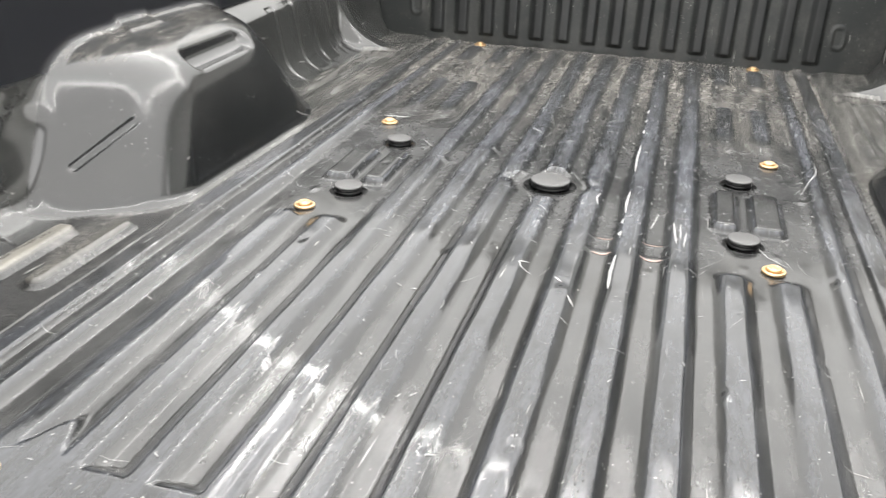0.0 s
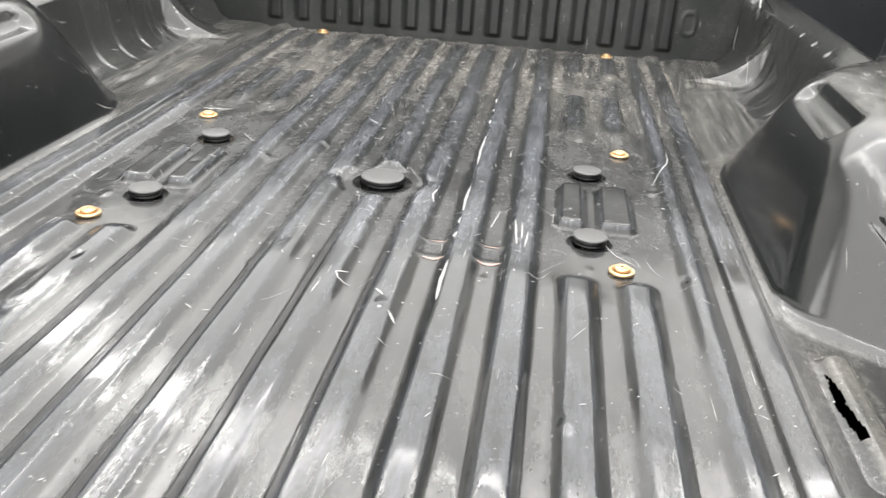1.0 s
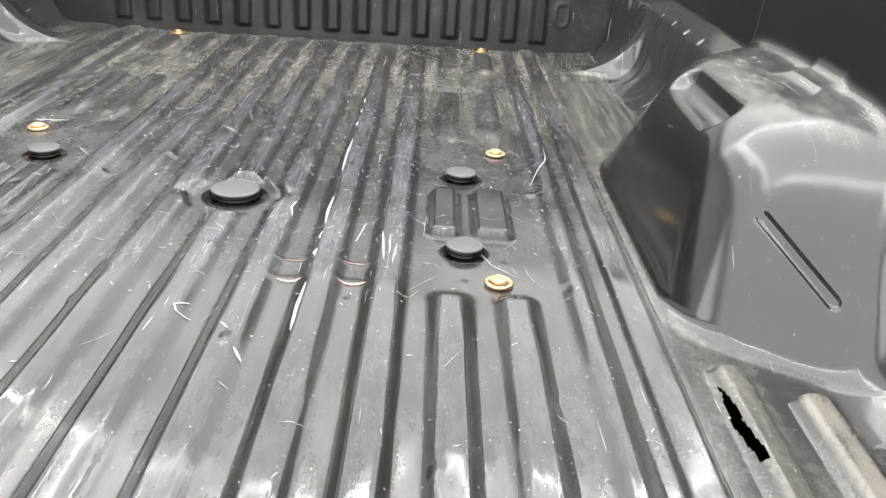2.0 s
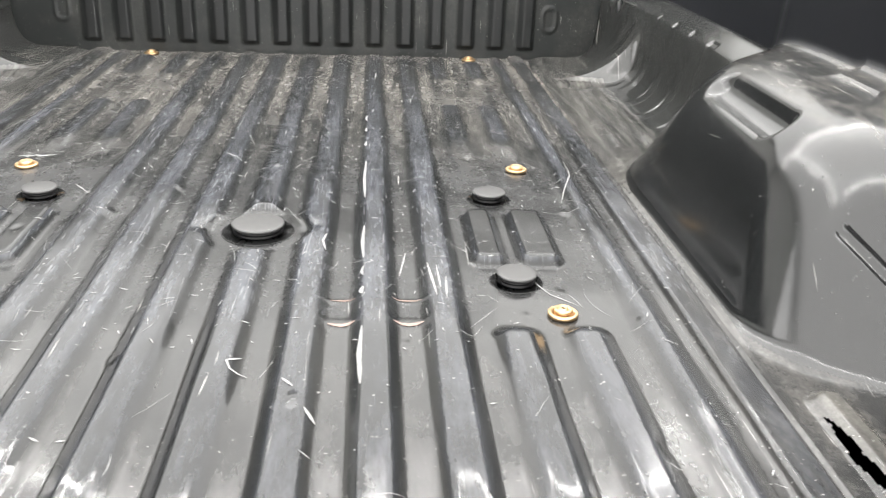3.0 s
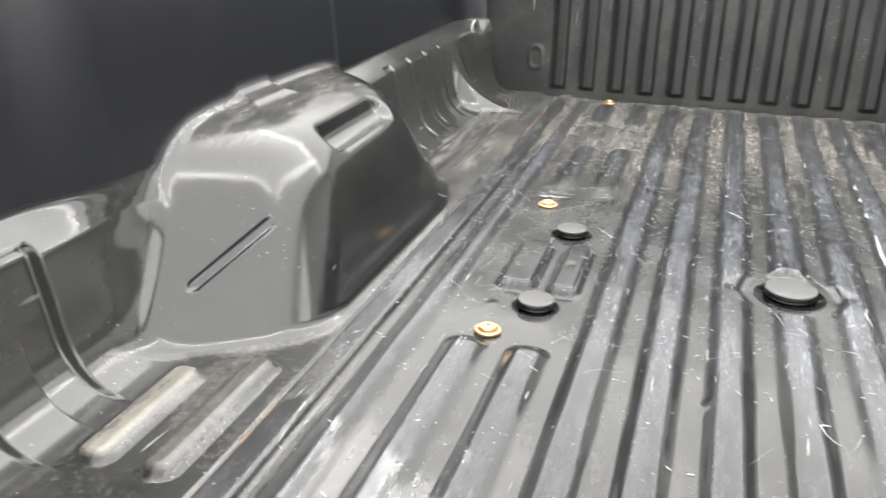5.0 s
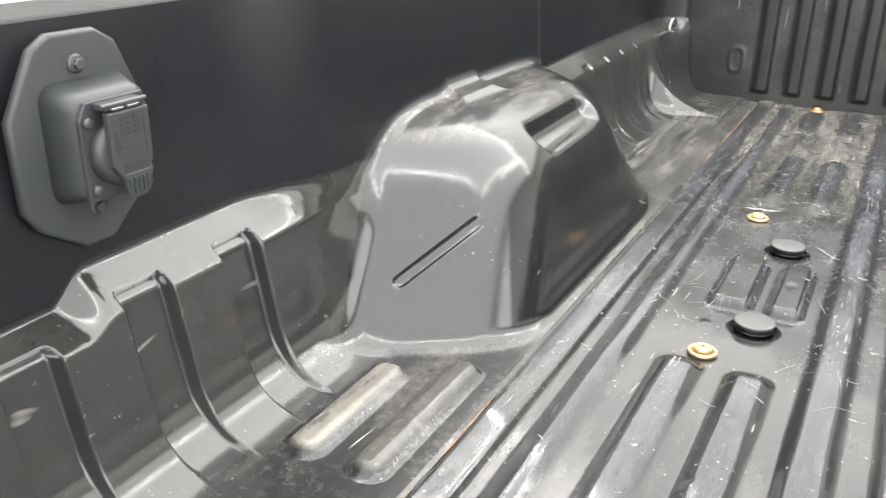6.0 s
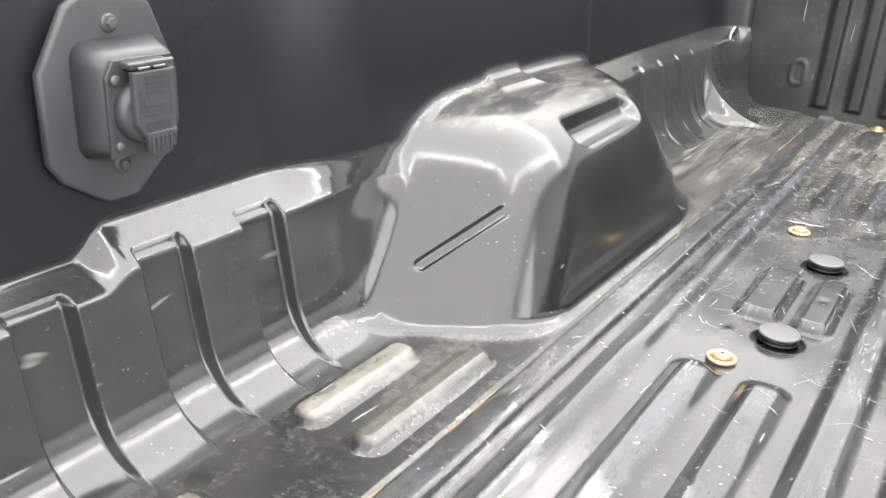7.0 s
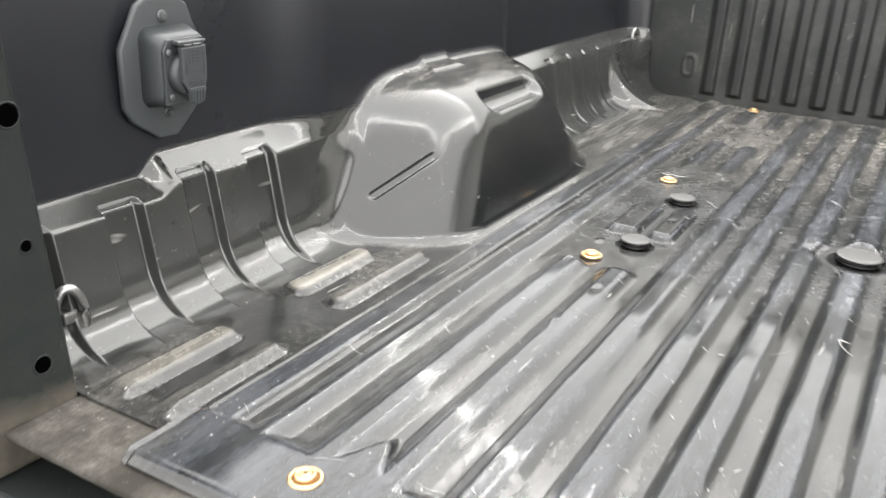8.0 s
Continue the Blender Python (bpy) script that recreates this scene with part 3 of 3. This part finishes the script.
def hairlines():
    """Fine curved scratches and flecks that lie on the floor."""
    rng = np.random.default_rng(11)
    n, m = 1400, 7
    start = rng.uniform((-0.53, -0.95), (0.53, 1.12), (n, 2))
    start[250:, 1] = rng.uniform(-0.3, 1.14, n - 250)
    turn = rng.normal(0, 0.6, n) + np.where(rng.random(n) < 0.45, 1.5, 0.0)
    bend = rng.normal(0, 7.0, n)
    size = rng.choice([0.0035, 0.008, 0.020, 0.045], n, p=[0.30, 0.42, 0.20, 0.08]) * rng.uniform(0.6, 1.5, n)
    width = np.where(size < 0.012, rng.uniform(0.0007, 0.0016, n), rng.uniform(0.0003, 0.0007, n))
    x, y = start[:, 0].copy(), start[:, 1].copy()
    rows = []
    for k in range(m):
        f = k / (m - 1)
        a = turn + bend * size * f
        wide = width * (0.25 + 3 * f * (1 - f))
        for side in (-0.5, 0.0, 0.5):
            rows.append(np.stack([x + side * wide * np.cos(a), y + side * wide * np.sin(a)], 1))
        x, y = x - np.sin(a) * size / (m - 1), y + np.cos(a) * size / (m - 1)
    p = np.stack(rows, 1)
    z = floor_height(p[..., 0], p[..., 1]) + 0.0006
    inside = (np.abs(p[..., 0]) < 0.555).all(1) & (p[..., 1] < 1.17).all(1)
    for _, cx, cy, hole, _ in PLUGS:
        inside &= (np.hypot(p[..., 0] - cx, p[..., 1] - cy) > hole + 0.004).all(1)
    co = np.concatenate([p, z[..., None]], 2)[inside]
    one = grid_quads(m, 3)[:, ::-1]
    q = (one[None] + (np.arange(len(co)) * m * 3)[:, None, None]).reshape(-1, 4)
    ob = from_arrays("hairlines", co.reshape(-1, 3), q, HAIR, None, bed)
    tagged(ob, "fine pale scratches and flecks", kind="stuff")


hairlines()
floor_scrapes()


# ---- the bulkhead at the cab end ----
def build_bulkhead():
    xs = np.linspace(-0.775, 0.775, 440)
    zs = np.concatenate([np.linspace(-0.01, 0.06, 30), np.linspace(0.064, 0.46, 70)])
    x, z = np.meshgrid(xs, zs)
    d = np.zeros_like(x)
    for k in range(-7, 8):
        # uneven flanks, shaped so that only the right side turns dark
        d = np.maximum(d, np.clip(np.minimum((x - k * PITCH + 0.0265) / 0.018, (k * PITCH + 0.0235 - x) / 0.0085), 0, 1))
    # the raised bars end in a sloping foot
    d = -d * np.clip((z - 0.022) / 0.011, 0, 1) * 0.012
    d = d * (np.abs(x) < 0.60)
    for c in (-0.625, 0.618):
        r = box_field(x, z, c, 0.104, 0.021, 0.034, 0.020)
        d = d - 0.004 * np.exp(-((r + 0.004) / 0.0035) ** 2)
    d = d + 0.0012 * np.sin(14 * x) * np.sin(11 * z + 2)
    y = HEAD + 0.004 + d + z * 0.03
    co = np.stack([x.ravel(), y.ravel(), z.ravel()], 1)
    quads = grid_quads(*x.shape)
    mid = co[quads].mean(1)
    ob = from_arrays("wall_north", co, quads, HEAD_PLASTIC)
    # bar faces take the darker plastic in place of real shade
    ob.data.materials.append(BAR_PLASTIC)
    near = np.abs((mid[:, 0] + PITCH / 2) % PITCH - PITCH / 2)
    ob.data.polygons.foreach_set("material_index", ((near < 0.0205) & (np.abs(mid[:, 0]) < 0.60) & (mid[:, 2] > 0.026)).astype(np.int32))
    return tagged(ob, "black plastic bulkhead panel with upright channels", "bulkhead", kind="structure")


build_bulkhead()


# ---- plugs and screws in the floor ----
def puck_plug(at, hole, radius, label):
    ob = thing("puck_plug", (*at, 0), label, "plug", "hitch plugs")
    part("hole_rim", lathe([(hole + 0.0016, 0.0004), (hole + 0.0008, 0.0008), (hole, 0.0004), (hole - 0.0006, -0.0015)], 64), FLOOR_PLASTIC, ob, smooth=True)
    # the hole's shade is painted: its wall and bottom are plain black
    part("well", lathe([(hole - 0.0006, -0.0012), (hole - 0.0006, -0.085), (0.00001, -0.085)], 48), VOID, ob)
    r = radius
    part("collar", lathe([(r - 0.010, -0.030), (r - 0.009, -0.008), (r - 0.003, -0.005), (r - 0.0002, -0.004), (r - 0.0002, -0.0015), (r - 0.003, -0.0008), (r - 0.003, 0.0006), (r - 0.0002, 0.0012), (r - 0.0002, 0.0034), (r - 0.002, 0.0040), (r - 0.002, 0.0056), (r - 0.0002, 0.0062), (r - 0.0002, 0.0082), (r - 0.002, 0.0088), (r - 0.002, 0.0100)], 64), CAP_RUBBER, ob, "black ribbed rubber collar", True)
    part("cap", lathe([(r - 0.0008, 0.0098), (r + 0.0010, 0.0103), (r + 0.0010, 0.0122), (r + 0.0004, 0.0131), (r - 0.0010, 0.0136), (r - 0.0018, 0.0137), (r * 0.5, 0.0138), (0.00001, 0.0138)], 64), CAP_PLASTIC, ob, "worn grey cap", True)
    return ob


for which, x, y, hole, radius in PLUGS:
    puck_plug((x, y), hole, radius, "wide round grey plug standing in the gooseneck hole" if which else "round grey plug standing in a hitch puck hole")


def floor_screw(at):
    ob = thing("floor_screw", at, "brass coloured screw with a stepped washer", "screw", "floor screws")
    part("washer", lathe([(0.0178, 0.0), (0.0178, 0.0030), (0.0168, 0.0040), (0.0138, 0.0046), (0.0134, 0.0030)], 40), BRASS, ob, smooth=True)
    # dark ring paints the shade between washer and head
    part("gap", lathe([(0.0137, 0.0026), (0.0098, 0.0027)], 40), CAP_RUBBER, ob)
    part("head", lathe([(0.0110, 0.002), (0.0110, 0.0072), (0.0100, 0.0084), (0.0074, 0.0087), (0.0070, 0.0070), (0.0056, 0.0070), (0.0052, 0.0094), (0.0030, 0.0096), (0.0028, 0.0060), (0.00001, 0.0060)], 32), BRASS, ob, smooth=True)
    # black disc paints the shade in the socket
    part("socket", lathe([(0.0028, 0.0086), (0.00001, 0.0087)], 6), VOID, ob)
    return ob


first = floor_screw((-0.400, 0.280, 0.001))
for x, y, z in ((0.398, 0.285, 0.001), (-0.378, -0.226, 0.001), (0.376, -0.222, 0.001), (-0.405, 1.160, 0.001), (0.405, 1.165, 0.001), (-0.385, -0.955, 0.009), (0.385, -0.955, 0.009)):
    copy_thing(first, Matrix.Translation((x, y, z)))


# ---- trailer socket on the side wall ----
def trailer_socket():
    base = Matrix.Translation((-0.836, -0.686, 0.308)) @ Matrix(((0, 0, 1, 0), (1, 0, 0, 0), (0, 1, 0, 0), (0, 0, 0, 1)))
    ob = new("trailer_socket")
    ob.matrix_basis = base
    tagged(ob, "grey plastic trailer wiring socket with a hinged cover", "socket")
    I = Matrix()
    a, b = 0.070, 0.092
    plate = [(-a, -0.045), (-a, 0.030), (-0.040, 0.082), (-0.022, b), (0.024, b), (0.044, 0.080), (a, 0.020), (a, -0.030), (0.050, -0.062), (0.016, -b), (-0.016, -b), (-0.058, -0.064)]
    part("mounting_plate", prism(plate, I, 0.008, 0.004, 3), OUTLET_GREY, ob, smooth=True)
    housing = rounded_outline(-0.036, 0.044, -0.043, 0.048, 0.014)
    bm = prism(housing, Matrix.Translation((0, 0, 0.004)), 0.036, 0.012, 4)
    for v in bm.verts:
        if v.co.z < 0.012:
            v.co.x *= 1.18
            v.co.y *= 1.15
    part("housing", bm, OUTLET_GREY, ob, smooth=True)
    face = [(-0.034, -0.040), (-0.034, 0.028), (-0.026, 0.042), (0.034, 0.042), (0.034, -0.040)]
    part("face_plate", prism(face, Matrix.Translation((0, 0, 0.0395)), 0.004, 0.001), OUTLET_GREY, ob)
    part("barrel", lathe([(0.027, 0.040), (0.027, 0.050), (0.025, 0.054), (0.022, 0.055)], 40, Matrix.Translation((-0.002, -0.002, 0))), OUTLET_GREY, ob, smooth=True)
    shape = [(-0.020, -0.010), (-0.020, 0.034), (0.022, 0.034), (0.022, -0.010), (0.016, -0.022), (-0.012, -0.022)]
    lid = part("cover", prism(shape, Matrix.Translation((0, 0, 0.055)), 0.006, 0.0016), OUTLET_GREY, ob)
    part("hinge", box(-0.020, 0.022, 0.035, 0.041, 0.044, 0.058, 0.0015), OUTLET_DARK, lid)
    part("hinge_pin", tube([(-0.022, 0.0395, 0.0565), (0.024, 0.0395, 0.0565)], 0.0018), DULL_STEEL, lid)
    for x in (-0.008, 0.008):
        part("contact", box(x - 0.006, x + 0.006, 0.0350, 0.0372, 0.0572, 0.0600, 0.0005), STEEL, lid)
    tab = [(-0.012, -0.018), (0.016, -0.018), (0.014, -0.036), (0.009, -0.040), (-0.003, -0.040), (-0.009, -0.036)]
    part("pull_tab", prism(tab, Matrix.Translation((0, 0, 0.0575)), 0.0045, 0.0012), OUTLET_GREY, lid)
    for i in range(5):
        part("rib", box(-0.0085 + 0.0048 * i, -0.0065 + 0.0048 * i, -0.036, -0.022, 0.0618, 0.0638, 0.0006), OUTLET_GREY, lid)
    part("recess", box(-0.010, 0.015, -0.016, -0.0095, 0.0608, 0.0613), OUTLET_DARK, lid)
    # moulded wiring diagram: plain bars
    for i in range(4):
        for j in range(3):
            part("raised_bar", box(-0.009 + 0.007 * j, -0.004 + 0.007 * j, 0.014 + 0.0042 * i, 0.0165 + 0.0042 * i, 0.0608, 0.0614), OUTLET_DARK, lid)
    for x0, x1, y0, y1 in ((-0.015, -0.0142, 0.0, 0.018), (-0.015, 0.006, 0.0, 0.0008), (-0.012, -0.0112, 0.004, 0.012), (-0.012, 0.012, 0.004, 0.0048), (0.015, 0.0158, -0.004, 0.026), (-0.012, 0.0158, -0.004, -0.0032)):
        part("raised_line", box(x0, x1, y0, y1, 0.0608, 0.0614), OUTLET_DARK, lid)
    for x, y in ((-0.026, 0.026), (-0.026, -0.030), (0.029, -0.026), (0.029, 0.030)):
        part("screw", lathe([(0.0046, 0.043), (0.0046, 0.0456), (0.0034, 0.0468), (0.00001, 0.0468)], 20, Matrix.Translation((x, y, 0))), DULL_STEEL, ob, smooth=True)
    for x, y in ((0.0, 0.066), (0.0, -0.058)):
        bolt = part("bolt", lathe([(0.0068, 0.008), (0.0068, 0.0095), (0.0048, 0.0098), (0.0048, 0.0135), (0.0042, 0.0142), (0.00001, 0.0142)], 6, Matrix.Translation((x, y, 0))), DULL_STEEL, ob)
        part("bolt_washer", lathe([(0.0080, 0.008), (0.0080, 0.0092), (0.0050, 0.0096)], 28, Matrix.Translation((x, y, 0))), DULL_STEEL, bolt, smooth=True)
    return ob


def rounded_outline(x0, x1, y0, y1, r, n=5):
    out = []
    for cx, cy, a0 in ((x1 - r, y1 - r, 0), (x0 + r, y1 - r, 90), (x0 + r, y0 + r, 180), (x1 - r, y0 + r, 270)):
        for i in range(n + 1):
            a = radians(a0 + 90 * i / n)
            out.append((cx + r * math.cos(a), cy + r * math.sin(a)))
    return out


trailer_socket()


# ---- tie-down loops, rear post, sill, tailgate ----
def tie_down(at, label, m=Matrix(), rx=0.016, rz=0.036, wire=0.005):
    ob = new("tie_down_loop")
    ob.matrix_basis = Matrix.Translation(at) @ m
    tagged(ob, label, "tie-down", "tie-down loops")
    ring = [(0.012 + 0.006 * math.cos(a), rx * math.cos(a), rz * math.sin(a)) for a in [2 * math.pi * i / 28 for i in range(28)]]
    part("ring", tube(ring, wire, 10, True), STEEL, ob, smooth=True)
    part("bracket", box(-0.004, 0.016, -0.010, 0.010, -0.008, 0.008, 0.003), STEEL, ob)
    return ob


tie_down((-0.800, 1.150, 0.165), "bright steel tie-down loop in the front bed corner")
tie_down((0.800, 1.150, 0.165), "bright steel tie-down loop in the front bed corner", pose(0, 0, 0, 0, 0, 180))
tie_down((-0.786, -0.908, 0.050), "pale steel tie-down loop beside the rear post", Matrix(), 0.016, 0.037, 0.0062)


def rear_post(sign):
    """A hollow post whose drilled face looks across the bed."""
    face = Matrix(((sign * 0.05, sign * 0.99875, 0, sign * 0.700), (-0.99875, 0.05, 0, -0.958), (0, 0, 1, 0), (0, 0, 0, 1)))
    ob = thing("rear_post", (0, 0, 0), "dark grey painted steel rear bed post with drilled holes", "post", "rear posts")
    body = box(0.0, 0.125, 0.0, 0.115, -0.06, 0.425, 0.007, 3)
    for v in body.verts:
        v.co.x += 0.02 * max(0.0, v.co.z - 0.36) / 0.065 if v.co.x < 0.03 else 0.0
        v.co.x += 0.04 * v.co.z
    body.transform(face)
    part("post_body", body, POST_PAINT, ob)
    for z, r in ((0.315, 0.0115), (0.182, 0.006), (0.047, 0.0095)):
        hole = face @ Matrix.Translation((0.040, -0.0006, z + 0.004)) @ pose(0, 0, 0, 90)
        # flat black disc in place of the hole's dark inside
        part("hole", lathe([(r, 0.0), (0.00001, 0.0002)], 28, hole), VOID, ob)
        part("hole_lip", lathe([(r, 0.0), (r + 0.0012, 0.001), (r + 0.0024, 0.0)], 28, hole), PAINT, ob, smooth=True)
    return ob


rear_post(-1)
rear_post(1)

sill = tagged(part("trim_sill", box(-0.702, 0.702, -1.050, -0.935, -0.014, -0.004, 0.003), SILL_DIRT), "dirt covered steel sill at the tail end of the bed", "sill", kind="structure")
gate = thing("tailgate", (0, -1.085, -0.055), "lowered dark painted steel tailgate", "tailgate")
part("panel", box(-0.70, 0.70, -0.56, -0.02, -0.06, 0.0, 0.012, 3), PAINT, gate)
part("hinge_bar", tube([(-0.70, 0.002, -0.03), (0.70, 0.002, -0.03)], 0.012), PAINT, gate)


# dark fillers, added to keep the opening behind the sill dark
for sign, name in ((-1, "trim_rear_west"), (1, "trim_rear_east")):
    x0, x1 = sorted((sign * 0.002, sign * 0.96))
    tagged(part(name, box(x0, x1, -1.075, -0.94, -0.5, -0.062, 0.006), PAINT), "dark filler below the rear post, added to block the lit ground", "bed rail", kind="structure")


# ---- bed rails, outer sides and cab wall ----
for sign, name in ((-1, "trim_rail_west"), (1, "trim_rail_east")):
    x0, x1 = sorted((sign * 0.856, sign * 0.96))
    tagged(part(name, box(x0, x1, -1.03, 1.25, -0.5, 0.410, 0.008, 3), PAINT), "dark painted bed side with a rounded top rail", "bed rail", kind="structure")
tagged(part("wall_cab", box(-0.90, 0.90, 1.235, 1.30, -0.5, 0.46, 0.02, 3), PAINT), "dark painted steel front wall of the bed", "bed wall", kind="structure")


# ---- unseen workshop, added for the glossy plastic to reflect ----
ROOM = (-7.4, 7.4, -6.5, 10.5)
tagged(part("ground", box(*ROOM, -1.0, -0.9), ROOM_FLOOR), "grey concrete workshop floor", "floor", kind="structure")
tagged(part("ceiling", box(*ROOM, 4.7, 4.8), ROOM_GREY), "dark painted workshop ceiling", "ceiling", kind="structure")
# side walls stop short, so the wheel wells' rear faces reflect bright sky
for name, b in (("wall_1", (-7.5, -7.4, 0.7, 10.5)), ("wall_2", (7.4, 7.5, 0.7, 10.5)), ("wall_3", (-7.5, 7.5, 10.5, 10.6))):
    tagged(part(name, box(*b, -1.0, 4.8), ROOM_GREY), "plain painted wall out of view, added to shape reflections", "wall", kind="structure")
tagged(part("pavement", box(-60, 60, -60, 60, -1.06, -0.915), ROOM_FLOOR), "concrete yard round the open end of the workshop", "yard", kind="structure")


DIFFUSER = material("lit_diffuser_sheet", (0.30, 0.30, 0.30), 0.6)
DIFFUSER.node_tree.nodes["Principled BSDF"].inputs["Emission Color"].default_value = (1.0, 0.99, 0.97, 1)
DIFFUSER.node_tree.nodes["Principled BSDF"].inputs["Emission Strength"].default_value = PANEL_POWER


INNER = DIFFUSER.copy()
INNER.name = "bright_diffuser_sheet"
INNER.node_tree.nodes["Principled BSDF"].inputs["Emission Strength"].default_value = PANEL_POWER * 1.65


def lit_tube(ob, a, b, r):
    """One lit tube on two hangers."""
    part("tube", tube([a, b], r, 10), TUBE, ob, smooth=True)
    for f in (0.06, 0.94):
        p = [a[i] + (b[i] - a[i]) * f for i in range(3)]
        part("hanger", tube([p, (p[0], p[1], 4.72)], 0.012, 6), STEEL, ob)


# a lit stretched ceiling with rows of bright tubes below it
ROWS = [((-1.8, 4.1), (1.8, 4.1)), ((1.8, 4.1), (5.3, 6.35)), ((-1.8, 4.1), (-5.3, 6.35)), ((2.3, 4.3), (2.3, -1.4)), ((-2.3, 4.3), (-2.3, -1.4)), ((-1.8, -1.5), (1.8, -1.5))]
canopy = tagged(new("ceiling_light"), "large pale lit ceiling panel with rows of bright tubes", "ceiling light")
part("diffuser", box(-5.6, 5.6, -6.48, 8.8, 4.3, 4.36), DIFFUSER, canopy)
part("inner_diffuser", box(-2.3, 2.3, -1.5, 4.1, 4.22, 4.28), INNER, canopy, "brighter middle field")
for a, b in ROWS:
    lit_tube(canopy, (*a, 4.0), (*b, 4.0), 0.014)
for x in (-2.75, 2.75):
    lit_tube(canopy, (x, 0.6, 4.0), (x, 4.4, 4.0), 0.013)
